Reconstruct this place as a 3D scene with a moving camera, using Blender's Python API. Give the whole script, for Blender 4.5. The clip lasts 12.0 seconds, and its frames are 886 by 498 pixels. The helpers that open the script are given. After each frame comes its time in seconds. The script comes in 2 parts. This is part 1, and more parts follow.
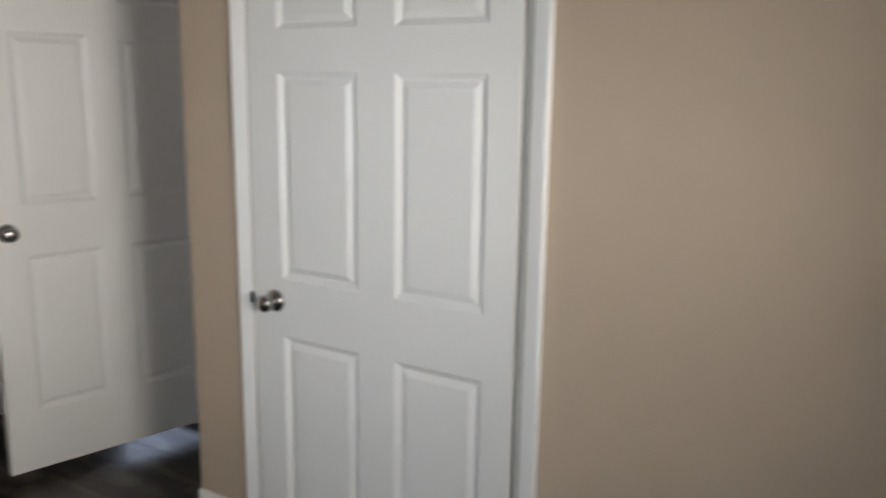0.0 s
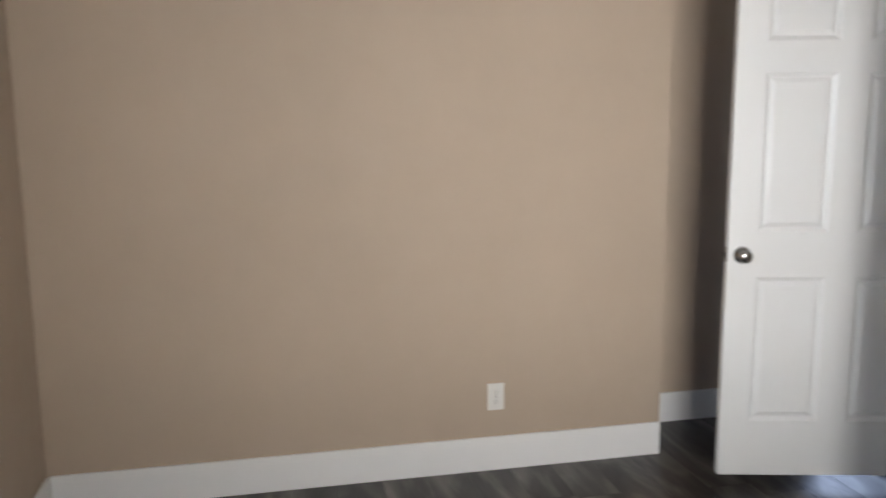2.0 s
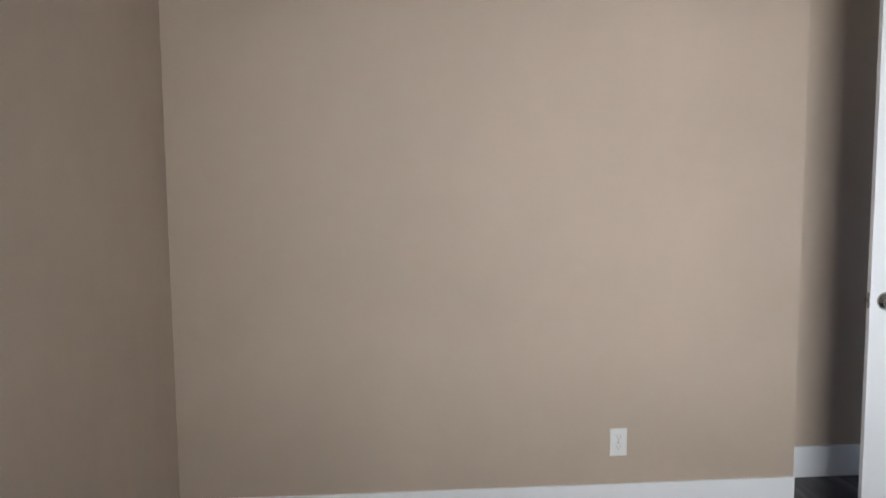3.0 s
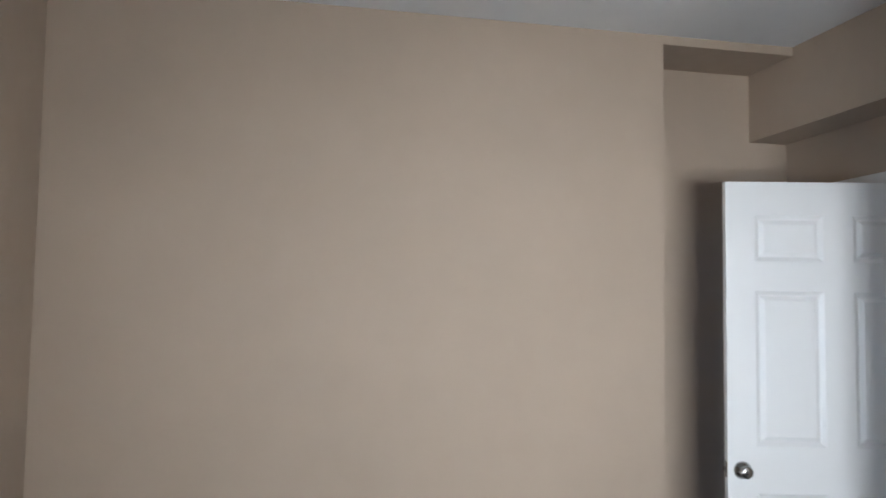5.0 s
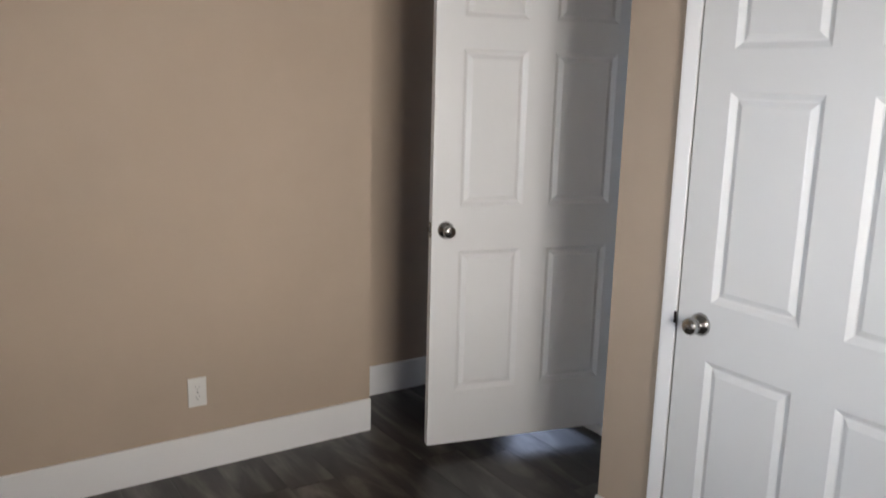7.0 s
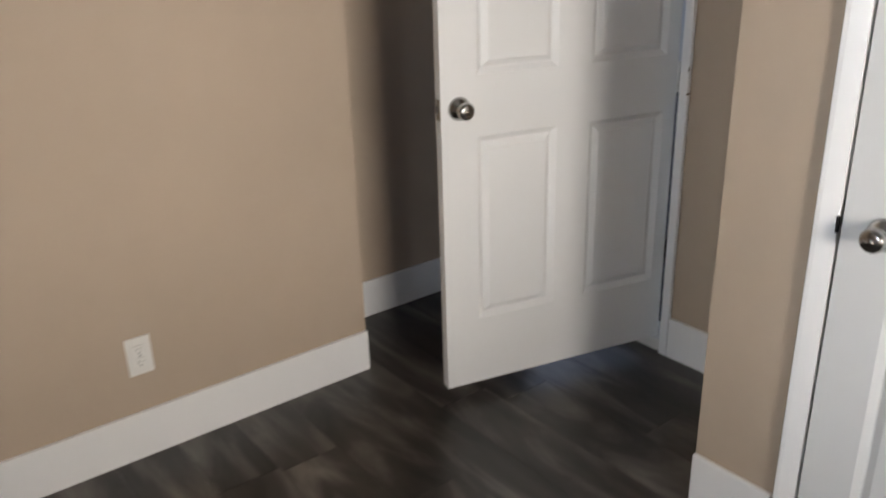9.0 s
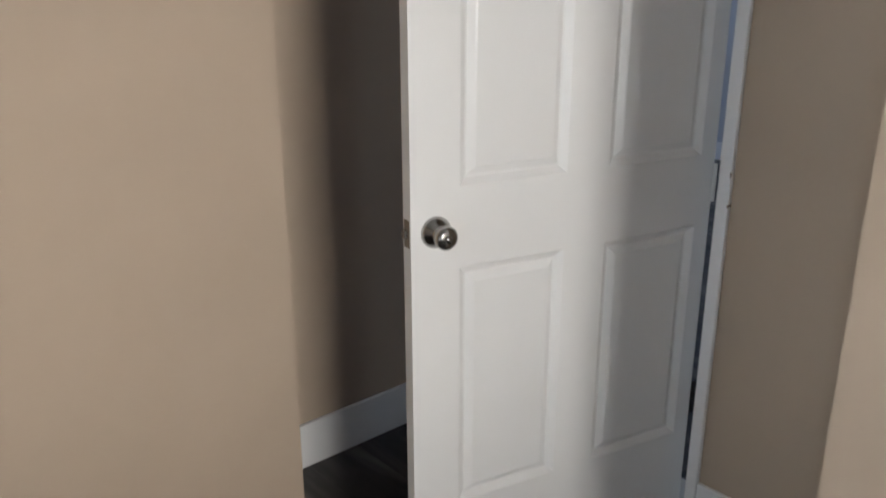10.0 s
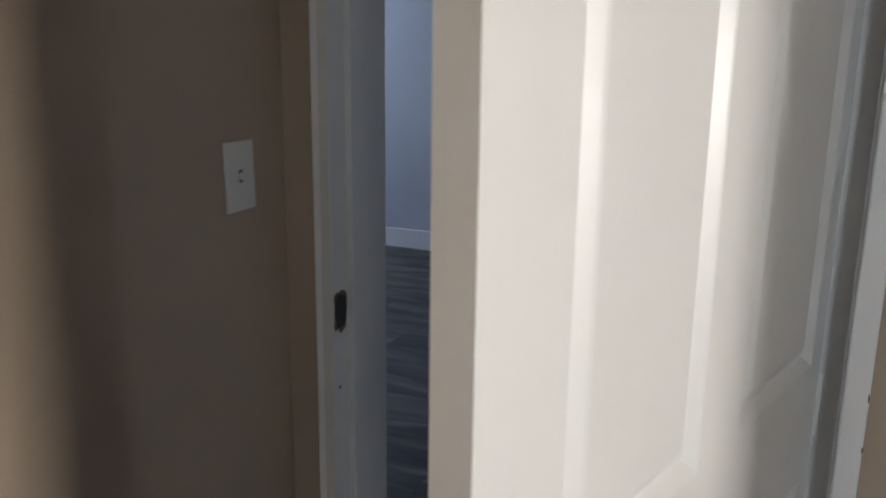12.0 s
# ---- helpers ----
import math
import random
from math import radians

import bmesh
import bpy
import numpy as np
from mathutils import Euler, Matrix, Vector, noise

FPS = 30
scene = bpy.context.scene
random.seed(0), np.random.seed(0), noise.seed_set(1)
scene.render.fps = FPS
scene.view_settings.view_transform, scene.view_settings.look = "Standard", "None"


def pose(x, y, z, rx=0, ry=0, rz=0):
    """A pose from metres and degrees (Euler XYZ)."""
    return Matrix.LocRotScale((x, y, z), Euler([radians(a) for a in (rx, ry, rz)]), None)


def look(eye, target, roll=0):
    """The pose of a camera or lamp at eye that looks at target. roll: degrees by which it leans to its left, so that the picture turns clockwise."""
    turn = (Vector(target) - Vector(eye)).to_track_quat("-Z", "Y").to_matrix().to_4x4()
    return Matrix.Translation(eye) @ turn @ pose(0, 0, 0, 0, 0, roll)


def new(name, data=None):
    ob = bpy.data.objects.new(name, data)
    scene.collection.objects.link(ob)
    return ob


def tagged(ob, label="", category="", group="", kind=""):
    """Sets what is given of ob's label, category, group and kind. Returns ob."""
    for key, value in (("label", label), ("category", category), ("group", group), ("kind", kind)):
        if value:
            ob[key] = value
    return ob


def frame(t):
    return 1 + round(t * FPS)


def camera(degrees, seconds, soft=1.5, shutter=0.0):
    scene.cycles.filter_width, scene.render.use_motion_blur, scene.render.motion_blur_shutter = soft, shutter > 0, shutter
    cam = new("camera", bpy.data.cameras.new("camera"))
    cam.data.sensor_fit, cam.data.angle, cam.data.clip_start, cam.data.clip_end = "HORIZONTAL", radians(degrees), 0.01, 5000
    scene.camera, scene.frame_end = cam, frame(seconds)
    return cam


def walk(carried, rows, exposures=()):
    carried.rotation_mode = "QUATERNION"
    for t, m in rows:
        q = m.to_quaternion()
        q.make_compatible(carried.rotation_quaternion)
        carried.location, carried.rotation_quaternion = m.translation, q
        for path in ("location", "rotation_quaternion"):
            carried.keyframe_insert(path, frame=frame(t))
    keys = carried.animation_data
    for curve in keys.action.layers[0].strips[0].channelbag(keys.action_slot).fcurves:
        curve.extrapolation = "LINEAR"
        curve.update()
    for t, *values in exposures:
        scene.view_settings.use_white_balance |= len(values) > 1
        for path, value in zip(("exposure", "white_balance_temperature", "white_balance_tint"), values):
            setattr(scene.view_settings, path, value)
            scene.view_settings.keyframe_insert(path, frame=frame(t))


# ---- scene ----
cam = camera(57.0, 12.0, soft=1.6, shutter=0.4)
PATH = [
    (0, pose(-1.427, -3.106, 1.462, 78.54, -0.78, -58.00)),
    (0.5, pose(-1.453, -3.152, 1.475, 78.68, -1.05, -43.75)),
    (1, pose(-1.504, -3.146, 1.485, 78.92, 0.11, -32.73)),
    (1.5, pose(-1.555, -3.141, 1.496, 79.62, 0.16, -22.00)),
    (2, pose(-1.631, -3.131, 1.453, 80.98, 0.39, -12.16)),
    (2.5, pose(-1.685, -3.137, 1.427, 82.49, 0.09, -5.23)),
    (2.7, pose(-1.692, -3.136, 1.423, 83.10, 0.43, -4.37)),
    (4.3, pose(-1.640, -3.191, 1.538, 90.97, -0.47, -8.19)),
    (4.5, pose(-1.656, -3.198, 1.541, 92.24, -0.92, -9.32)),
    (5, pose(-1.669, -3.201, 1.544, 93.93, -0.83, -12.39)),
    (5.5, pose(-1.667, -3.170, 1.535, 92.09, -0.20, -17.62)),
    (6, pose(-1.652, -3.122, 1.525, 88.24, -0.92, -23.96)),
    (6.5, pose(-1.590, -3.057, 1.518, 83.22, -1.45, -29.38)),
    (7, pose(-1.583, -2.943, 1.500, 78.29, -1.45, -33.16)),
    (7.2, pose(-1.587, -2.896, 1.494, 76.13, -1.00, -33.93)),
    (8.8, pose(-1.345, -2.242, 1.414, 67.78, 1.94, -35.48)),
    (9, pose(-1.286, -2.126, 1.412, 68.32, 1.56, -38.02)),
    (9.5, pose(-1.129, -1.829, 1.388, 70.73, 0.74, -41.39)),
    (10, pose(-0.904, -1.565, 1.428, 71.46, 0.11, -41.36)),
    (10.5, pose(-0.775, -1.224, 1.427, 72.24, -0.16, -48.18)),
    (11, pose(-0.600, -0.975, 1.389, 73.86, 0.87, -51.34)),
    (11.5, pose(-0.424, -0.753, 1.396, 75.77, 0.35, -55.29)),
    (12, pose(-0.347, -0.533, 1.423, 76.91, -0.70, -64.47)),
]

EXPOSURES = [(0, -1.1, 6850, 10), (0.5, -1.35, 7150, 10), (1, -0.7, 7250, 11), (1.5, -0.52, 7100, 11), (2, -0.36, 6400, 10),
             (2.7, -0.25, 5900, 9), (4.3, -0.36, 5850, 8), (5, -0.36, 5750, 7), (5.5, -0.45, 5750, 7), (6.5, -0.75, 6350, 11),
             (7.2, -0.75, 6700, 12), (8.8, -0.52, 6900, 12), (10, -0.55, 6600, 10), (11, -0.45, 6500, 10), (12, -0.38, 6800, 10)]
walk(cam, PATH, EXPOSURES)

# ---------------------------------------------------------------- light
world = bpy.data.worlds.new("daylight")
scene.world = world
world.use_nodes = True
wn = world.node_tree
sky = wn.nodes.new("ShaderNodeTexSky")
sky.sky_type = "NISHITA"
sky.sun_disc = False
sky.sun_elevation = radians(38)
sky.sun_rotation = radians(20)
wn.links.new(sky.outputs[0], wn.nodes["Background"].inputs[0])
wn.nodes["Background"].inputs[1].default_value = 0.10


def area(name, m, w, h, watts, colour):
    data = bpy.data.lights.new(name, "AREA")
    data.shape, data.size, data.size_y = "RECTANGLE", w, h
    data.energy, data.color = watts, colour
    ob = new(name, data)
    ob.matrix_world = m
    return ob


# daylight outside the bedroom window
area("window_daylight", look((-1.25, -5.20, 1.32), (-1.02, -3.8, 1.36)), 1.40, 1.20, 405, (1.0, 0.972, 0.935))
# cooler fill through an unseen, assumed side window, softening shade on the door
area("side_window_fill", look((-3.70, -2.30, 1.45), (-2.48, -2.15, 1.40)), 1.10, 1.10, 150, (0.74, 0.86, 1.0))
# sky seen through the window of the far room
area("far_room_sky_light", look((4.2, 4.05, 1.90), (2.0, 0.0, 0.4)), 1.0, 1.3, 50, (0.58, 0.71, 1.0))

# ---------------------------------------------------------------- materials


def nodes_of(name):
    m = bpy.data.materials.new(name)
    m.use_nodes = True
    return m, m.node_tree, m.node_tree.nodes["Principled BSDF"]


def add(nt, kind, **inputs):
    n = nt.nodes.new(kind)
    for k, v in inputs.items():
        n.inputs[k].default_value = v
    return n


def ramp(nt, src, stops):
    r = nt.nodes.new("ShaderNodeValToRGB")
    e = r.color_ramp.elements
    while len(e) < len(stops):
        e.new(0.5)
    for el, (p, c) in zip(e, stops):
        el.position, el.color = p, (*c, 1)
    nt.links.new(src, r.inputs[0])
    return r


def scaled(c, k):
    return tuple(v * k for v in c)


def paint(name, colour, rough, grain=350.0, bump=0.05, mottled=0.04, wear=0.0):
    m, nt, b = nodes_of(name)
    co = add(nt, "ShaderNodeTexCoord")
    big = add(nt, "ShaderNodeTexNoise", Scale=1.7, Detail=4.0, Roughness=0.55)
    nt.links.new(co.outputs["Object"], big.inputs["Vector"])
    r = ramp(nt, big.outputs[0], [(0.3, scaled(colour, 1 - mottled)), (0.7, scaled(colour, 1 + mottled))])
    out = r.outputs[0]
    if wear:
        sp = add(nt, "ShaderNodeTexNoise", Scale=9.0, Detail=6.0, Roughness=0.7)
        nt.links.new(co.outputs["Object"], sp.inputs["Vector"])
        mask = ramp(nt, sp.outputs[0], [(0.66, (0, 0, 0)), (0.76, (wear, wear, wear))])
        mix = nt.nodes.new("ShaderNodeMixRGB")
        nt.links.new(mask.outputs[0], mix.inputs[0])
        nt.links.new(out, mix.inputs[1])
        mix.inputs[2].default_value = (*scaled(colour, 0.55), 1)
        out = mix.outputs[0]
    nt.links.new(out, b.inputs["Base Color"])
    fine = add(nt, "ShaderNodeTexNoise", Scale=grain, Detail=3.0)
    nt.links.new(co.outputs["Object"], fine.inputs["Vector"])
    wave = add(nt, "ShaderNodeTexNoise", Scale=11.0, Detail=2.0)
    nt.links.new(co.outputs["Object"], wave.inputs["Vector"])
    bp = add(nt, "ShaderNodeBump", Strength=bump, Distance=0.002)
    nt.links.new(fine.outputs[0], bp.inputs["Height"])
    bp2 = add(nt, "ShaderNodeBump", Strength=bump * 1.2, Distance=0.02)
    nt.links.new(wave.outputs[0], bp2.inputs["Height"])
    nt.links.new(bp.outputs[0], bp2.inputs["Normal"])
    nt.links.new(bp2.outputs[0], b.inputs["Normal"])
    rr = ramp(nt, wave.outputs[0], [(0.3, (rough - 0.05,) * 3), (0.7, (rough + 0.06,) * 3)])
    nt.links.new(rr.outputs[0], b.inputs["Roughness"])
    return m


WALL = paint("beige_wall_paint", (0.46, 0.368, 0.282), 0.68, bump=0.10)
CEIL = paint("white_ceiling_paint", (0.80, 0.81, 0.82), 0.75, bump=0.12)
TRIM = paint("white_trim_paint", (0.88, 0.88, 0.875), 0.38, grain=120, bump=0.05, mottled=0.02, wear=0.06)
JAMB = paint("worn_white_jamb_paint", (0.72, 0.71, 0.68), 0.45, grain=90, bump=0.12, mottled=0.05, wear=0.35)
DOORW = paint("white_door_enamel", (0.80, 0.80, 0.79), 0.34, grain=90, bump=0.05, mottled=0.02)
BLUEWALL = paint("pale_grey_wall_paint", (0.55, 0.58, 0.62), 0.55, bump=0.10)
PLASTIC = paint("white_plastic", (0.78, 0.77, 0.74), 0.30, bump=0.0, mottled=0.02)
# near-black: shade of the jamb holes put into colour, also the floor base
VOID = paint("dark_hole_and_floor_base", (0.03, 0.028, 0.025), 0.7, bump=0.0)
# grey that stands for the shade inside slots of white plastic
SLOT = paint("slot_shade_grey", (0.22, 0.21, 0.20), 0.6, bump=0.0)
RAW = paint("bare_wood_chip", (0.20, 0.13, 0.08), 0.8, grain=60, bump=0.3, mottled=0.25)


def metal(name, colour, rough):
    m, nt, b = nodes_of(name)
    co = add(nt, "ShaderNodeTexCoord")
    n = add(nt, "ShaderNodeTexNoise", Scale=60.0, Detail=4.0)
    nt.links.new(co.outputs["Object"], n.inputs["Vector"])
    r = ramp(nt, n.outputs[0], [(0.3, scaled(colour, 0.85)), (0.7, scaled(colour, 1.1))])
    nt.links.new(r.outputs[0], b.inputs["Base Color"])
    rr = ramp(nt, n.outputs[0], [(0.3, (rough * 0.8,) * 3), (0.7, (rough * 1.3,) * 3)])
    nt.links.new(rr.outputs[0], b.inputs["Roughness"])
    b.inputs["Metallic"].default_value = 1.0
    return m


NICKEL = metal("satin_nickel", (0.40, 0.39, 0.38), 0.20)
DARKSTEEL = metal("blackened_latch_steel", (0.06, 0.055, 0.055), 0.35)
BRONZE = metal("tarnished_hinge_steel", (0.28, 0.24, 0.20), 0.38)


def plank_material():
    m, nt, b = nodes_of("dark_grey_brown_vinyl_plank")
    co = add(nt, "ShaderNodeTexCoord")
    oi = add(nt, "ShaderNodeObjectInfo")
    mp = add(nt, "ShaderNodeMapping", Scale=(7.0, 1.5, 1.0))
    off = nt.nodes.new("ShaderNodeVectorMath")
    off.operation = "MULTIPLY_ADD"
    nt.links.new(oi.outputs["Random"], off.inputs[0])
    off.inputs[1].default_value = (37.0, 53.0, 11.0)
    nt.links.new(co.outputs["Object"], off.inputs[2])
    nt.links.new(off.outputs[0], mp.inputs["Vector"])
    grain = add(nt, "ShaderNodeTexNoise", Scale=1.0, Detail=4.0, Roughness=0.5, Distortion=1.1)
    nt.links.new(mp.outputs[0], grain.inputs["Vector"])
    fine = add(nt, "ShaderNodeTexNoise", Scale=5.0, Detail=2.5, Roughness=0.6)
    nt.links.new(mp.outputs[0], fine.inputs["Vector"])
    r = ramp(nt, grain.outputs[0], [(0.30, (0.012, 0.0105, 0.0095)), (0.47, (0.036, 0.031, 0.028)), (0.58, (0.095, 0.084, 0.076)), (0.72, (0.190, 0.172, 0.157))])
    tone = ramp(nt, oi.outputs["Random"], [(0.0, (0.60, 0.60, 0.60)), (1.0, (1.15, 1.14, 1.13))])
    mul = nt.nodes.new("ShaderNodeMixRGB")
    mul.blend_type = "MULTIPLY"
    mul.inputs[0].default_value = 1.0
    nt.links.new(r.outputs[0], mul.inputs[1])
    nt.links.new(tone.outputs[0], mul.inputs[2])
    f2 = ramp(nt, fine.outputs[0], [(0.35, (0.92, 0.92, 0.92)), (0.65, (1.06, 1.06, 1.06))])
    mul2 = nt.nodes.new("ShaderNodeMixRGB")
    mul2.blend_type = "MULTIPLY"
    mul2.inputs[0].default_value = 1.0
    nt.links.new(mul.outputs[0], mul2.inputs[1])
    nt.links.new(f2.outputs[0], mul2.inputs[2])
    nt.links.new(mul2.outputs[0], b.inputs["Base Color"])
    rr = ramp(nt, grain.outputs[0], [(0.3, (0.40,) * 3), (0.7, (0.29,) * 3)])
    nt.links.new(rr.outputs[0], b.inputs["Roughness"])
    bp = add(nt, "ShaderNodeBump", Strength=0.18, Distance=0.002)
    nt.links.new(fine.outputs[0], bp.inputs["Height"])
    nt.links.new(bp.outputs[0], b.inputs["Normal"])
    return m


PLANK = plank_material()
GLASS, _nt, _b = nodes_of("window_glass")
_b.inputs["Transmission Weight"].default_value = 1.0
_b.inputs["Roughness"].default_value = 0.0
_b.inputs["IOR"].default_value = 1.45

# ---------------------------------------------------------------- mesh helpers


def box(bm, x0, x1, y0, y1, z0, z1, bevel=0.0):
    vs = [bm.verts.new((x, y, z)) for z in (z0, z1) for y in (y0, y1) for x in (x0, x1)]
    fs = [(0, 2, 3, 1), (4, 5, 7, 6), (0, 1, 5, 4), (2, 6, 7, 3), (0, 4, 6, 2), (1, 3, 7, 5)]
    faces = [bm.faces.new([vs[i] for i in f]) for f in fs]
    if bevel:
        es = list({e for f in faces for e in f.edges})
        bmesh.ops.bevel(bm, geom=es, offset=bevel, segments=2, affect="EDGES", profile=0.5)
    return bm


def boxes(*specs, bevel=0.0):
    bm = bmesh.new()
    for s in specs:
        box(bm, *s, bevel=bevel)
    return bm


def part(name, bm, material, parent=None, label="", smooth=False):
    me = bpy.data.meshes.new(name)
    bm.normal_update()
    bm.to_mesh(me)
    bm.free()
    me.materials.append(material)
    if smooth:
        for p in me.polygons:
            p.use_smooth = True
    ob = new(name, me)
    if parent:
        ob.parent = parent
    if label:
        ob["label"] = label
    return ob


def structure(name, bm, material, label, category):
    return tagged(part(name, bm, material), label, category, kind="structure")


def lathe(profile, n=32):
    """A turned shape about the y axis; profile is rows of (distance along y, radius)."""
    bm = bmesh.new()
    rings = []
    for d, r in profile:
        if r < 1e-6:
            rings.append([bm.verts.new((0, d, 0))])
        else:
            rings.append([bm.verts.new((r * math.cos(a), d, r * math.sin(a))) for a in (2 * math.pi * k / n for k in range(n))])
    for a, b in zip(rings, rings[1:]):
        for k in range(n):
            q = [a[k % len(a)], a[(k + 1) % len(a)], b[(k + 1) % len(b)], b[k % len(b)]]
            q = list(dict.fromkeys(q))
            if len(q) > 2:
                bm.faces.new(q)
    bmesh.ops.recalc_face_normals(bm, faces=bm.faces[:])
    return bm


# ---------------------------------------------------------------- the plan
X_LEFT, X_DOOR, X_CLOSET = -2.482, 0.841, 0.267
Y_MAIN, Y_ALC, Y_CORNER, Y_WIN = 0.0, 0.345, -1.130, -3.8
Z_CEIL, Z_HEAD, Z_SOF, X_SOF = 2.730, 2.691, 2.361, 0.636
TH = 0.12
BASE_H, BASE_T = 0.145, 0.014
DOOR_Y0, DOOR_Y1, DOOR_TOP = -0.580, 0.216, 2.056
CL_Y0, CL_Y1, CL_TOP = -2.262, -1.400, 1.908
HATCH_Z0, HATCH_Z1 = 2.035, 2.600
FAR_X, FAR_Y0, FAR_Y1 = 5.10, -1.6, 4.1

# walls
structure("wall_main", boxes((X_LEFT - TH, 0.0, 0.0, Y_ALC + TH, 0, Z_CEIL)), WALL,
          "plain beige satin painted bedroom wall", "wall")
structure("wall_alcove", boxes((0.0, X_DOOR + TH, Y_ALC, Y_ALC + TH, 0, Z_CEIL)), WALL,
          "beige painted back wall of the door recess", "wall")
structure("wall_door", boxes((X_DOOR, X_DOOR + TH, Y_CORNER - TH, DOOR_Y0 - 0.02, 0, Z_CEIL),
                             (X_DOOR, X_DOOR + TH, DOOR_Y1 + 0.02, Y_ALC, 0, Z_CEIL),
                             (X_DOOR, X_DOOR + TH, DOOR_Y0 - 0.02, DOOR_Y1 + 0.02, DOOR_TOP + 0.02, Z_CEIL)), WALL,
          "beige painted wall around the bedroom doorway", "wall")
structure("wall_closet", boxes((X_CLOSET, X_CLOSET + TH, Y_WIN, CL_Y0 - 0.02, 0, Z_CEIL),
                               (X_CLOSET, X_CLOSET + TH, CL_Y1 + 0.02, Y_CORNER, 0, Z_CEIL),
                               (X_CLOSET, X_CLOSET + TH, CL_Y0 - 0.02, CL_Y1 + 0.02, CL_TOP + 0.02, HATCH_Z0 - 0.004),
                               (X_CLOSET, X_CLOSET + TH, CL_Y0 - 0.02, CL_Y1 + 0.02, HATCH_Z1 + 0.004, Z_CEIL)), WALL,
          "beige painted wall holding the closet door", "wall")
structure("wall_closet_end", boxes((X_CLOSET + TH, X_DOOR, Y_CORNER - TH, Y_CORNER, 0, Z_CEIL)), WALL,
          "beige painted end wall of the closet block", "wall")
structure("wall_closet_back", boxes((X_CLOSET + TH, X_DOOR + TH, Y_WIN - TH, Y_WIN, 0, Z_CEIL),
                                    (X_DOOR, X_DOOR + TH, Y_WIN, Y_CORNER - TH, 0, Z_CEIL)), WALL,
          "beige painted inner walls of the closet", "wall")
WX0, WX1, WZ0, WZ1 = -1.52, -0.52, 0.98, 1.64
# opening of the unseen side window, added for light on the door
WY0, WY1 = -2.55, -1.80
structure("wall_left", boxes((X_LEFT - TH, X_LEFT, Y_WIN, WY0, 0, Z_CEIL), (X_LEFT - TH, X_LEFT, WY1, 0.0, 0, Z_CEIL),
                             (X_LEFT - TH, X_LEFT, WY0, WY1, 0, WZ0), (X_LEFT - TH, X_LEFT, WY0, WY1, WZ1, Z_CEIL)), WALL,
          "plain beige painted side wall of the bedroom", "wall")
structure("wall_window", boxes((X_LEFT - TH, WX0, Y_WIN - TH, Y_WIN, 0, Z_CEIL),
                               (WX1, X_CLOSET + TH, Y_WIN - TH, Y_WIN, 0, Z_CEIL),
                               (WX0, WX1, Y_WIN - TH, Y_WIN, 0, WZ0), (WX0, WX1, Y_WIN - TH, Y_WIN, WZ1, Z_CEIL)), WALL,
          "beige painted wall with the bedroom window", "wall")
structure("ceiling", boxes((X_LEFT - TH, X_DOOR + TH, Y_WIN - TH, Y_ALC + TH, Z_CEIL, Z_CEIL + 0.1)), CEIL,
          "flat white painted bedroom ceiling", "ceiling")
structure("alcove_header", boxes((0.0, X_SOF, 0.0, Y_ALC, Z_HEAD, Z_CEIL)), WALL,
          "shallow beige painted header over the door recess", "beam")
structure("soffit", boxes((X_SOF, X_DOOR, Y_CORNER, Y_ALC, Z_SOF, Z_CEIL)), WALL,
          "boxed beige painted soffit above the doorway", "beam")

# skirting
BASE_LABEL = "tall flat white painted baseboard along the floor"


def skirting(name, x0, x1, y0, y1):
    bm = boxes((x0, x1, y0, y1, 0.0, BASE_H), bevel=0.002)
    return structure(name, bm, TRIM, BASE_LABEL, "baseboard")


skirting("baseboard_main", X_LEFT + BASE_T, 0.0, -BASE_T, -0.0005)
skirting("baseboard_left", X_LEFT + 0.0005, X_LEFT + BASE_T, Y_WIN + BASE_T, -BASE_T - 0.001)
skirting("baseboard_alcove", 0.001, X_DOOR - BASE_T, Y_ALC - BASE_T, Y_ALC - 0.0005)
skirting("baseboard_door", X_DOOR - BASE_T, X_DOOR - 0.0005, Y_CORNER + 0.001, DOOR_Y0 - 0.036)
skirting("baseboard_closet_far", X_CLOSET - BASE_T, X_CLOSET - 0.0005, CL_Y1 + 0.055, Y_CORNER)
skirting("baseboard_closet_near", X_CLOSET - BASE_T, X_CLOSET - 0.0005, Y_WIN + BASE_T, CL_Y0 - 0.075)
skirting("baseboard_window", X_LEFT + BASE_T, X_CLOSET - BASE_T, Y_WIN + 0.0005, Y_WIN + BASE_T)

# far room
structure("far_room_wall_end", boxes((FAR_X, FAR_X + TH, FAR_Y0, FAR_Y1, 0, Z_CEIL)), BLUEWALL,
          "pale grey end wall of the room beyond", "wall")
structure("far_room_wall_side", boxes((X_DOOR + TH, FAR_X + TH, FAR_Y0 - TH, FAR_Y0, 0, Z_CEIL)), BLUEWALL,
          "pale grey side wall of the room beyond", "wall")
structure("far_room_wall_near", boxes((X_DOOR, X_DOOR + TH, Y_ALC + TH, FAR_Y1, 0, Z_CEIL)), BLUEWALL,
          "pale grey near wall of the room beyond", "wall")
structure("far_room_wall_window", boxes((X_DOOR, 3.7, FAR_Y1, FAR_Y1 + TH, 0, Z_CEIL), (4.7, FAR_X + TH, FAR_Y1, FAR_Y1 + TH, 0, Z_CEIL),
                                        (3.7, 4.7, FAR_Y1, FAR_Y1 + TH, 0, 1.15), (3.7, 4.7, FAR_Y1, FAR_Y1 + TH, 2.60, Z_CEIL)), BLUEWALL,
          "pale grey window wall of the room beyond", "wall")
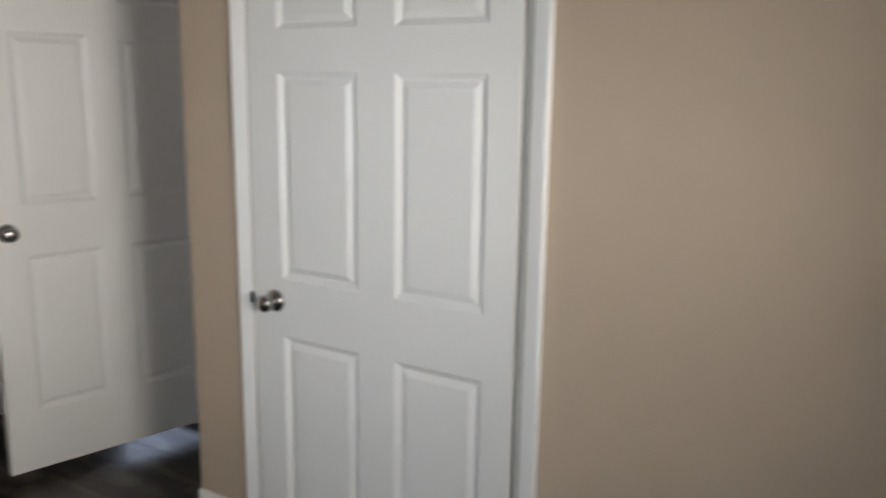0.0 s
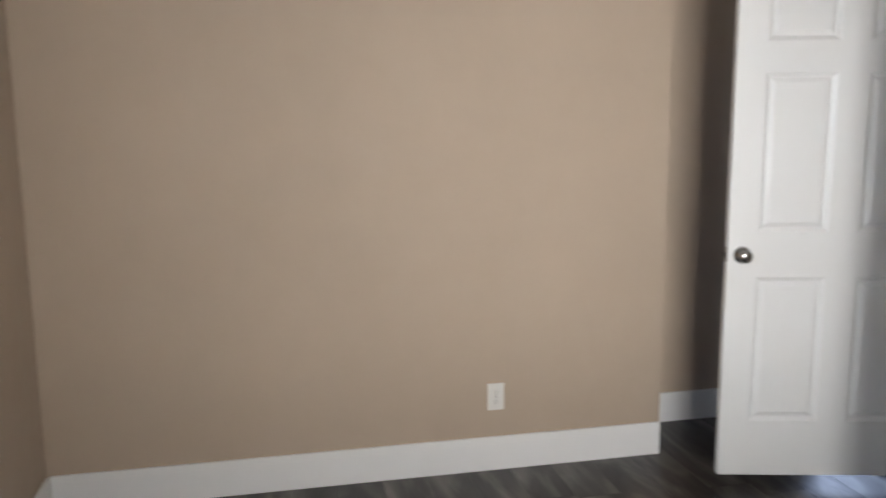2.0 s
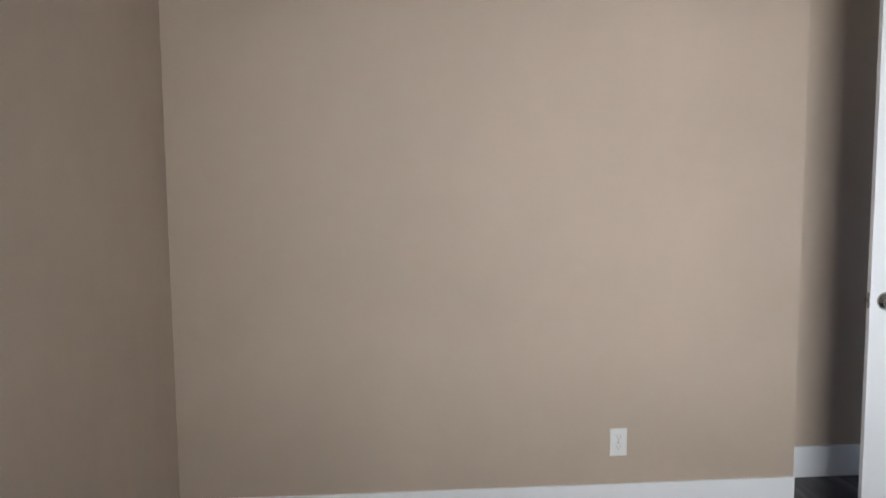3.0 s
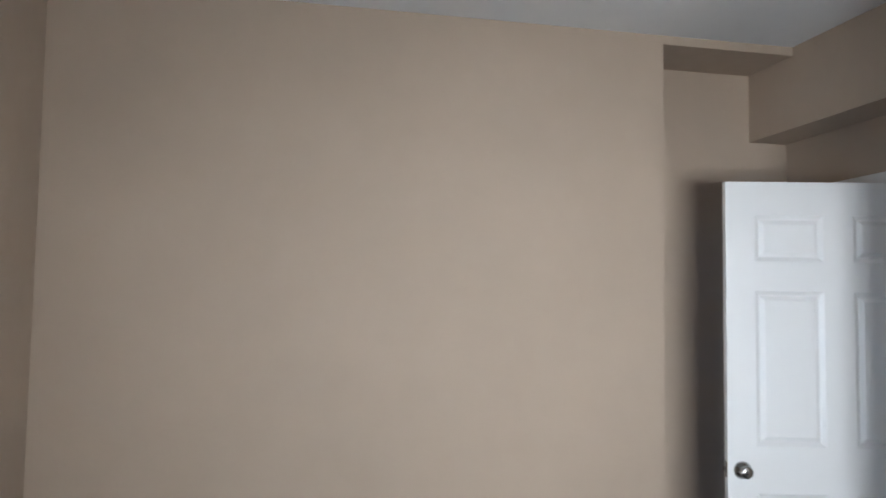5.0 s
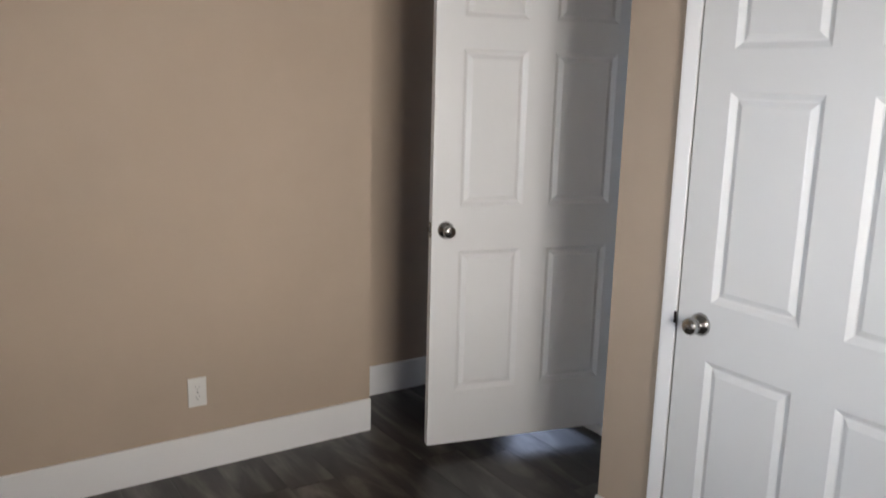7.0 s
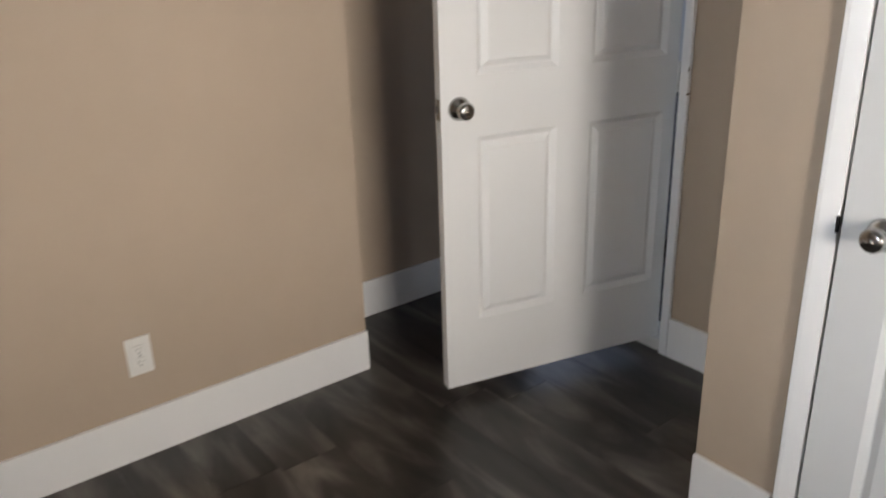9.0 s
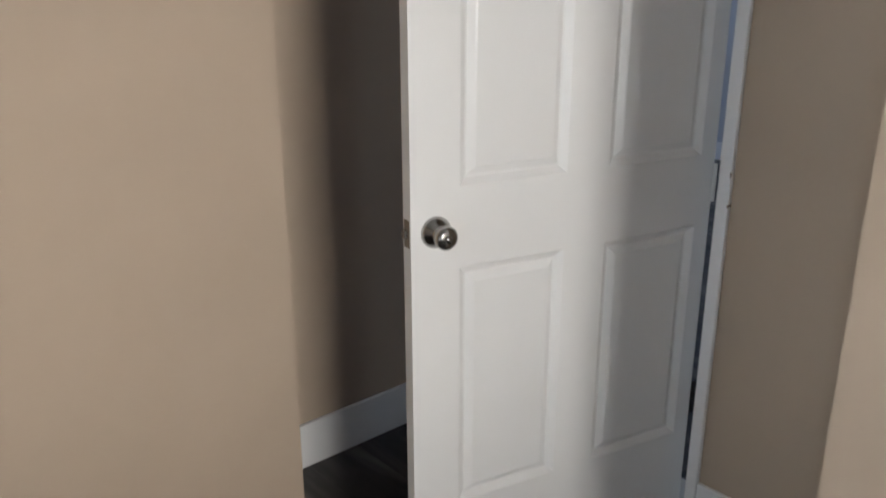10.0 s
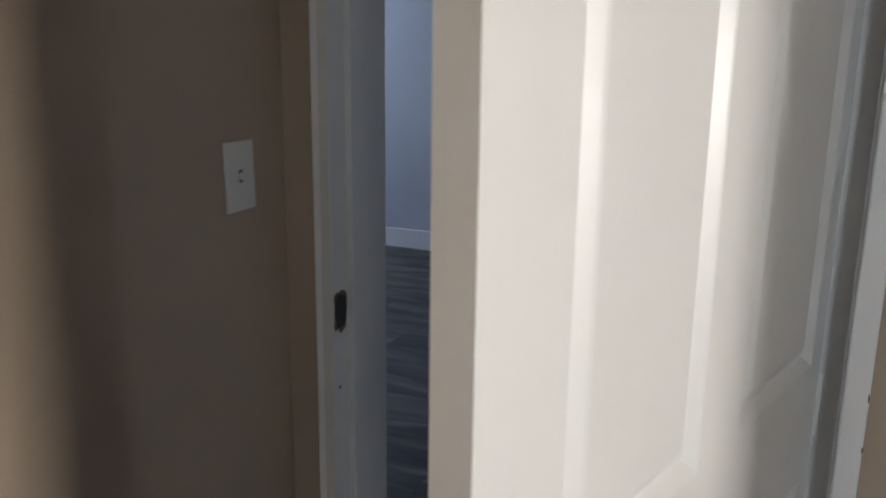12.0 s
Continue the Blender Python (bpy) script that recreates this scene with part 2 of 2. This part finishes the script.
structure("far_room_ceiling", boxes((X_DOOR + TH, FAR_X + TH, FAR_Y0 - TH, FAR_Y1 + TH, Z_CEIL, Z_CEIL + 0.1)), CEIL,
          "flat white painted ceiling of the room beyond", "ceiling")
skirting("far_room_baseboard", FAR_X - BASE_T, FAR_X - 0.0005, FAR_Y0, FAR_Y1)

# doorway lining and casings
structure("door_jamb", boxes((X_DOOR - 0.002, X_DOOR + TH + 0.002, DOOR_Y0 - 0.02, DOOR_Y0, 0, DOOR_TOP),
                             (X_DOOR - 0.002, X_DOOR + TH + 0.002, DOOR_Y0 - 0.02, DOOR_Y1 + 0.02, DOOR_TOP, DOOR_TOP + 0.02),
                             (X_DOOR + 0.045, X_DOOR + TH - 0.02, DOOR_Y0, DOOR_Y0 + 0.031, 0, DOOR_TOP - 0.011),
                             (X_DOOR + 0.045, X_DOOR + TH - 0.02, DOOR_Y0, DOOR_Y1, DOOR_TOP - 0.011, DOOR_TOP)), JAMB,
          "white painted door lining with planted stop", "door frame")
structure("door_jamb_latch", boxes((X_DOOR - 0.052, X_DOOR + TH + 0.002, DOOR_Y1, DOOR_Y1 + 0.02, 0, DOOR_TOP),
                                   (X_DOOR - 0.002, X_DOOR + TH - 0.004, DOOR_Y1 - 0.012, DOOR_Y1, 0, DOOR_TOP - 0.011), bevel=0.0015), JAMB,
          "thickly painted white latch jamb with chipped edge", "door frame")


structure("threshold", boxes((X_DOOR - 0.004, X_DOOR + TH + 0.006, DOOR_Y0 + 0.0005, DOOR_Y1 - 0.0125, 0.0002, 0.040), bevel=0.004), JAMB,
          "raised white painted saddle across the doorway", "threshold")


def casing(name, y0, y1, top, x):
    w = 0.060
    spec = [(x - 0.016, x - 0.0008, y0 - 0.035, y0 - 0.003, 0, top + 0.006 + w),
            (x - 0.044, x - 0.0008, y1 + 0.021, y1 + 0.040, 0, top + 0.006 + w),
            (x - 0.049, x - 0.0455, y1 + 0.0195, y1 + 0.034, 0, top + 0.004),
            (x - 0.016, x - 0.0008, y0 - 0.0055, y1 + 0.0055, top + 0.006, top + 0.006 + w)]
    return structure(name, boxes(*spec, bevel=0.003), TRIM, "flat white painted casing around a doorway", "door trim")


casing("door_trim", DOOR_Y0, DOOR_Y1, DOOR_TOP, X_DOOR)


chips = random.Random(3)
trim = bpy.data.objects["door_trim"]
for cz in (0.91, 0.985):
    n = 9
    hh, ww = chips.uniform(0.005, 0.009), chips.uniform(0.0009, 0.0016)
    ym = DOOR_Y0 - 0.035 + chips.uniform(0.0, 0.002)
    bm = bmesh.new()
    vs = []
    for k in range(n):
        a = 2 * math.pi * k / n
        q = chips.uniform(0.6, 1.0)
        vs.append((ym + ww * q * math.cos(a), cz + hh * q * math.sin(a)))
    top = [bm.verts.new((X_DOOR - 0.0172, y, z)) for y, z in vs]
    low = [bm.verts.new((X_DOOR - 0.0020, y, z)) for y, z in vs]
    bm.faces.new(top[::-1])
    for k in range(n):
        bm.faces.new((top[k], top[(k + 1) % n], low[(k + 1) % n], low[k]))
    bmesh.ops.recalc_face_normals(bm, faces=bm.faces[:])
    part("paint_chip", bm, RAW, trim, "brown chip where paint has flaked off the casing")


def mitred_casing(x, y0, y1, zb, zt, w, sill=None):
    """A bevelled frame, thick at its outer edge, with mitred corners; with sill it also runs along the bottom."""
    prof = [(0.0, 0.0006), (0.0, 0.0075), (0.006, 0.0095), (w - 0.012, 0.0165), (w - 0.003, 0.0170), (w, 0.0145), (w, 0.0006)]
    bm = bmesh.new()
    if sill is None:
        stations = [(y1, 1, zb, 0), (y1, 1, zt, 1), (y0, -1, zt, 1), (y0, -1, zb, 0)]
    else:
        stations = [(y1, 1, sill, -1), (y1, 1, zt, 1), (y0, -1, zt, 1), (y0, -1, sill, -1), (y1, 1, sill, -1)]
    rings = [[bm.verts.new((x - d, y + sy * q, z + sz * q)) for q, d in prof] for y, sy, z, sz in stations]
    for a, b in zip(rings, rings[1:]):
        for k in range(len(prof)):
            n = (k + 1) % len(prof)
            bm.faces.new((a[k], a[n], b[n], b[k]))
    if sill is None:
        bm.faces.new(rings[0])
        bm.faces.new(rings[-1][::-1])
    bmesh.ops.remove_doubles(bm, verts=bm.verts[:], dist=1e-6)
    bmesh.ops.recalc_face_normals(bm, faces=bm.faces[:])
    return bm


def closet_casing():
    x = X_CLOSET
    structure("closet_trim", mitred_casing(x, CL_Y0 - 0.026, CL_Y1 + 0.002, 0.0, CL_TOP + 0.003, 0.046), TRIM,
              "white painted bevelled casing around the closet door", "door trim")
    structure("closet_hatch_trim", mitred_casing(x, CL_Y0 - 0.020, CL_Y1 + 0.012, CL_TOP + 0.050, HATCH_Z1 + 0.004, 0.036, HATCH_Z0 - 0.006), TRIM,
              "white painted casing around the upper closet hatch", "door trim")
    structure("closet_rail", boxes((x - 0.010, x - 0.0006, CL_Y0 - 0.070, CL_Y1 + 0.046, CL_TOP + 0.046, HATCH_Z0 - 0.036), bevel=0.001), TRIM,
              "flat white painted rail between closet door and hatch", "door trim")
    structure("closet_jamb", boxes((x + 0.012, x + TH, CL_Y0 - 0.02, CL_Y0 - 0.002, 0, CL_TOP + 0.02), (x, x + TH, CL_Y1 + 0.005, CL_Y1 + 0.02, 0, CL_TOP + 0.02),
                                   (x, x + TH, CL_Y0 - 0.002, CL_Y1 + 0.005, CL_TOP + 0.003, CL_TOP + 0.02)), JAMB,
              "white painted closet door lining", "door frame")


closet_casing()

# ---------------------------------------------------------------- six-panel doors


def door_slab(w, z0, z1, us, zs, t=0.035):
    """Stiles and rails of a moulded door: u from the latch edge along x, room face at y = 0, back at y = t."""
    bm = bmesh.new()
    xs = [0.0, us[0], us[1], us[2], us[3], w]
    hs = [z0, zs[0], zs[1], zs[2], zs[3], zs[4], zs[5], z1]
    for y in (0.0, t):
        grid = [[bm.verts.new((x, y, z)) for z in hs] for x in xs]
        for i in range(5):
            for j in range(7):
                if i in (1, 3) and j in (1, 3, 5):
                    continue
                q = [grid[i][j], grid[i + 1][j], grid[i + 1][j + 1], grid[i][j + 1]]
                bm.faces.new(q if y == 0 else q[::-1])
    rim = [(0.0, z0), (w, z0), (w, z1), (0.0, z1)]
    for (xa, za), (xb, zb) in zip(rim, rim[1:] + rim[:1]):
        bm.faces.new([bm.verts.new(c) for c in ((xa, 0, za), (xa, t, za), (xb, t, zb), (xb, 0, zb))])
    bmesh.ops.remove_doubles(bm, verts=bm.verts[:], dist=1e-5)
    es = [e for e in bm.edges if len(e.link_faces) == 2 and e.calc_face_angle(0) > 1.0]
    bmesh.ops.bevel(bm, geom=es, offset=0.0018, segments=2, affect="EDGES", profile=0.5)
    bmesh.ops.recalc_face_normals(bm, faces=bm.faces[:])
    return bm


def door_panel(x0, x1, z0, z1, t=0.035):
    bm = bmesh.new()
    steps = [(0.0, 0.0), (0.003, 0.0015), (0.016, 0.0110), (0.0205, 0.0118), (0.035, 0.0040), (0.039, 0.0026)]
    for side in (0, 1):
        rings = []
        for ins, dep in steps:
            y = dep if side == 0 else t - dep
            rings.append([bm.verts.new(c) for c in ((x0 + ins, y, z0 + ins), (x1 - ins, y, z0 + ins), (x1 - ins, y, z1 - ins), (x0 + ins, y, z1 - ins))])
        for a, b in zip(rings, rings[1:]):
            for k in range(4):
                q = [a[k], a[(k + 1) % 4], b[(k + 1) % 4], b[k]]
                bm.faces.new(q if side == 0 else q[::-1])
        bm.faces.new(rings[-1] if side == 0 else rings[-1][::-1])
    return bm


def knob_set(door, u, z, t=0.035):
    for side in (-1, 1):
        base = 0.0 if side < 0 else t
        k = part("knob", lathe([(0.0, 0.0), (0.0, 0.0335), (0.004, 0.0335), (0.009, 0.0310), (0.015, 0.0250), (0.020, 0.0190), (0.024, 0.0160), (0.028, 0.0165),
                                (0.032, 0.0200), (0.037, 0.0232), (0.044, 0.0250), (0.050, 0.0243), (0.055, 0.0210), (0.0575, 0.0150), (0.0585, 0.0)]),
                 NICKEL, door, "round satin nickel door knob with domed rosette", smooth=True)
        k.matrix_local = pose(u, base, z, 0, 0, 180 if side < 0 else 0)
        b = part("privacy_button", lathe([(0.056, 0.0), (0.056, 0.0078), (0.0605, 0.0072), (0.0610, 0.0)], 20), NICKEL, k, smooth=True)
        b.parent = k


def six_panel_door(label, w, z0, z1, us, zs, knob_u, knob_z, group):
    d = tagged(new("door"), label, "door", group)
    part("slab", door_slab(w, z0, z1, us, zs), DOORW, d)
    for x0, x1 in ((us[0], us[1]), (us[2], us[3])):
        for k in (0, 2, 4):
            part("panel", door_panel(x0, x1, zs[k], zs[k + 1]), DOORW, d)
    knob_set(d, knob_u, knob_z)
    lp = part("latch_plate", boxes((-0.0012, 0.001, 0.0055, 0.0295, knob_z - 0.029, knob_z + 0.029), bevel=0.0006), BRONZE, d, "tarnished steel latch plate")
    bolt = part("latch_bolt", boxes((-0.010, -0.001, 0.011, 0.024, knob_z - 0.009, knob_z + 0.009), bevel=0.002), NICKEL, lp)
    bolt.parent = lp
    return d


DW = 0.808
entry = six_panel_door("white moulded six-panel bedroom door standing half open", DW, 0.048, 2.040, (0.111, 0.376, 0.488, 0.763),
                       (0.271, 0.849, 1.022, 1.617, 1.730, 1.912), 0.056, 0.934, "six-panel doors")
entry.matrix_basis = pose(0.0740, -0.3550, 0, 0, 0, -14.0)
for hz, hm, hl in ((0.37, DARKSTEEL, "dark tarnished steel butt hinge"), (0.95, JAMB, "butt hinge painted over in white"), (1.80, BRONZE, "tarnished steel butt hinge")):
    h = part("hinge", boxes((DW - 0.0005, DW + 0.0020, 0.0005, 0.032, hz - 0.045, hz + 0.045)), hm, entry, hl)
    bm = lathe([(-0.047, 0.0), (-0.047, 0.005), (-0.045, 0.0062), (-0.016, 0.0062), (-0.0155, 0.0056), (-0.0145, 0.0062), (0.0145, 0.0062), (0.0155, 0.0056),
                (0.016, 0.0062), (0.045, 0.0062), (0.047, 0.005), (0.047, 0.0)], 16)
    b = part("barrel", bm, hm, h, smooth=True)
    b.matrix_local = pose(DW + 0.005, 0.002 if hm is JAMB else -0.004, hz, 90, 0, 0)

zc = [0.978 * z - 0.093 for z in (0.271, 0.849, 1.022, 1.617, 1.730, 1.912)]
closet = six_panel_door("white moulded six-panel closet door, shut", 0.853, 0.012, 1.902, (0.109, 0.383, 0.502, 0.768), zc, 0.082, 0.838, "six-panel doors")
closet.matrix_basis = pose(X_CLOSET - 0.003, -1.405, 0, 0, 0, -90)

hatch = tagged(new("closet_hatch"), "flat white painted upper closet hatch, shut", "hatch")
HW, HH = 0.842, HATCH_Z1 - HATCH_Z0
part("hatch_panel", boxes((0.0, HW, 0.0, 0.020, 0.0, HH), bevel=0.002), DOORW, hatch)
hatch.matrix_basis = pose(X_CLOSET - 0.002, CL_Y1 - 0.006, HATCH_Z0, 0, 0, -90)

# lip of the closet strike plate on its casing
lip = boxes((X_CLOSET - 0.012, X_CLOSET - 0.004, CL_Y1 - 0.001, CL_Y1 + 0.0045, 0.820, 0.855), bevel=0.0015)
tagged(part("strike_plate", lip, DARKSTEEL), "small dark steel strike plate on the closet casing", "strike plate", kind="structure")

# ---------------------------------------------------------------- fittings


def outlet():
    o = tagged(new("outlet"), "white duplex power outlet low on the beige wall", "outlet")
    part("cover_plate", boxes((-0.035, 0.035, -0.006, 0.0, -0.057, 0.057), bevel=0.002), PLASTIC, o)
    for dz in (-0.0195, 0.0195):
        bm = boxes((-0.0165, 0.0165, -0.0085, -0.006, dz - 0.014, dz + 0.014), bevel=0.001)
        r = part("receptacle", bm, PLASTIC, o)
        # slots are thin raised pieces, with their inner shade as grey colour
        for dx, hh in ((-0.0063, 0.0042), (0.0063, 0.0035)):
            part("slot", boxes((dx - 0.0011, dx + 0.0011, -0.0089, -0.0083, dz + 0.003 - hh, dz + 0.003 + hh)), SLOT, r)
        part("earth_hole", boxes((-0.0022, 0.0022, -0.0089, -0.0083, dz - 0.0105, dz - 0.006)), SLOT, r)
    s = part("screw", lathe([(-0.0078, 0.0), (-0.0078, 0.002), (-0.006, 0.003)], 12), NICKEL, o)
    return o


outlet().matrix_basis = pose(-0.741, -0.0005, 0.317)


def light_switch():
    o = tagged(new("light_switch"), "white toggle light switch on the recess wall", "light switch")
    part("cover_plate", boxes((-0.0355, 0.0355, -0.006, 0.0, -0.0575, 0.0575), bevel=0.002), PLASTIC, o)
    t = part("toggle", boxes((-0.0042, 0.0042, -0.014, -0.006, -0.0055, 0.0065), bevel=0.0015), PLASTIC, o)
    # grey strip painted for the shade above and below the toggle
    part("toggle_slot", boxes((-0.0046, 0.0046, -0.0066, -0.0058, -0.0105, 0.0105)), SLOT, o)
    for dz in (-0.030, 0.030):
        s = part("screw", lathe([(-0.0075, 0.0), (-0.0075, 0.002), (-0.006, 0.0032)], 12), PLASTIC, o)
        s.matrix_local = pose(0, 0, dz)
    return o


light_switch().matrix_basis = pose(0.713, Y_ALC - 0.0005, 1.232, 0, -1.5, 0)

# latch hole in the jamb, without a strike plate
ragged = random.Random(11)


def ragged_patch(x0, x1, z0, z1, y, depth, n=22):
    """A flat patch with an uneven outline, facing -y, of small thickness."""
    bm = bmesh.new()
    ring = []
    for k in range(n):
        a = 2 * math.pi * k / n
        q = ragged.uniform(0.82, 1.06)
        c, d = math.cos(a), math.sin(a)
        m = max(abs(c), abs(d)) ** 0.6
        ring.append(((x0 + x1) / 2 + (x1 - x0) / 2 * q * c / m, (z0 + z1) / 2 + (z1 - z0) / 2 * q * d / m))
    top = [bm.verts.new((x, y - depth, z)) for x, z in ring]
    low = [bm.verts.new((x, y, z)) for x, z in ring]
    bm.faces.new(top)
    for k in range(n):
        bm.faces.new((top[k], top[(k + 1) % n], low[(k + 1) % n], low[k]))
    bmesh.ops.recalc_face_normals(bm, faces=bm.faces[:])
    return bm


jamb = bpy.data.objects["door_jamb_latch"]
part("latch_hole_edge", ragged_patch(X_DOOR - 0.0480, X_DOOR - 0.0035, 0.952, 1.030, DOOR_Y1, 0.0006), RAW, jamb, "splintered bare wood round the latch hole")
# flat near-black patches carry the shade inside the holes as colour
part("latch_hole_shade", ragged_patch(X_DOOR - 0.0430, X_DOOR - 0.0050, 0.960, 1.023, DOOR_Y1, 0.0012), VOID, jamb, "ragged latch hole without a strike plate, its shade a flat dark patch")
part("screw_hole_shade", ragged_patch(X_DOOR - 0.034, X_DOOR - 0.029, 0.846, 0.853, DOOR_Y1, 0.0008, 10), VOID, jamb)

# ---------------------------------------------------------------- window


def sash_window(name, x0, x1, y, z0, z1, label, face):
    w = tagged(new(name), label, "window", kind="structure")
    f = 0.04
    part("window_frame", boxes((x0, x0 + f, y - 0.05, y + 0.02, z0, z1), (x1 - f, x1, y - 0.05, y + 0.02, z0, z1),
                               (x0 + f, x1 - f, y - 0.05, y + 0.02, z0, z0 + f), (x0 + f, x1 - f, y - 0.05, y + 0.02, z1 - f, z1)), TRIM, w)
    zm = (z0 + z1) / 2
    part("meeting_rail", boxes((x0 + f, x1 - f, y - 0.03, y + 0.01, zm - 0.02, zm + 0.02)), TRIM, w)
    for a, b in ((z0 + f, zm - 0.02), (zm + 0.02, z1 - f)):
        p = part("pane", boxes((x0 + f, x1 - f, y - 0.014, y - 0.010, a, b)), GLASS, w)
        p.visible_shadow = False
    part("window_sill", boxes((x0 - 0.04, x1 + 0.04, y + 0.02 * face, y + 0.16 * face, z0 - 0.03, z0)) if face > 0 else
         boxes((x0 - 0.04, x1 + 0.04, y - 0.16, y - 0.051, z0 - 0.03, z0)), TRIM, w)
    return w


sash_window("window_1", WX0, WX1, Y_WIN - 0.06, WZ0, WZ1, "white double-hung bedroom window", 1)
# assumed window round the side fill lamp, out of view
side = sash_window("window_3_assumed", -(WY1 - WY0) / 2, (WY1 - WY0) / 2, 0.0, WZ0, WZ1, "narrow white double-hung side wall window, unseen, added to light the door", 1)
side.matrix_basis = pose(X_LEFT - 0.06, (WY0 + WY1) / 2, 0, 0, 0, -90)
sash_window("window_2", 3.7, 4.7, FAR_Y1 + 0.06, 1.15, 2.60, "white double-hung window of the room beyond", -1)

# ---------------------------------------------------------------- floor of separate planks
floor = structure("floor", boxes((X_LEFT - TH, X_DOOR + TH, Y_WIN - TH, Y_ALC + TH, -0.10, -0.006),
                                 (X_DOOR + TH + 0.0005, FAR_X + TH, FAR_Y0 - TH, FAR_Y1 + TH, -0.10, -0.006)), VOID,
                  "dark grey-brown wood-look vinyl plank floor", "floor")
PW, PL = 0.18, 1.22


def plank(x0, x1, y0, y1):
    g, c = 0.0002, 0.0008
    x0, x1, y0, y1 = x0 + g, x1 - g, y0 + g, y1 - g
    v = [(x0, y0, -0.006), (x1, y0, -0.006), (x1, y1, -0.006), (x0, y1, -0.006), (x0, y0, -c), (x1, y0, -c), (x1, y1, -c), (x0, y1, -c),
         (x0 + c, y0 + c, 0), (x1 - c, y0 + c, 0), (x1 - c, y1 - c, 0), (x0 + c, y1 - c, 0)]
    f = [(8, 9, 10, 11)] + [(a, (a + 1) % 4, (a + 1) % 4 + 4, a + 4) for a in range(4)] + [(a + 4, (a + 1) % 4 + 4, (a + 1) % 4 + 8, a + 8) for a in range(4)]
    cx, cy = (x0 + x1) / 2, (y0 + y1) / 2
    me = bpy.data.meshes.new("plank")
    me.from_pydata([(p[0] - cx, p[1] - cy, p[2]) for p in v], [], f)
    me.materials.append(PLANK)
    ob = new("plank", me)
    ob.parent = floor
    ob.location = (cx, cy, 0)
    return ob


rng = random.Random(7)
zones = [(X_LEFT, X_DOOR + TH, Y_WIN, Y_ALC), (X_DOOR + TH, FAR_X, FAR_Y0, FAR_Y1)]
for zx0, zx1, zy0, zy1 in zones:
    x = zx0
    while x < zx1 - 0.01:
        xe = min(x + PW, zx1)
        y = zy0 - rng.uniform(0.1, 1.1)
        while y < zy1 - 0.01:
            ya, yb = max(y, zy0), min(y + PL, zy1)
            if yb - ya > 0.01:
                plank(x, xe, ya, yb)
            y += PL
        x = xe
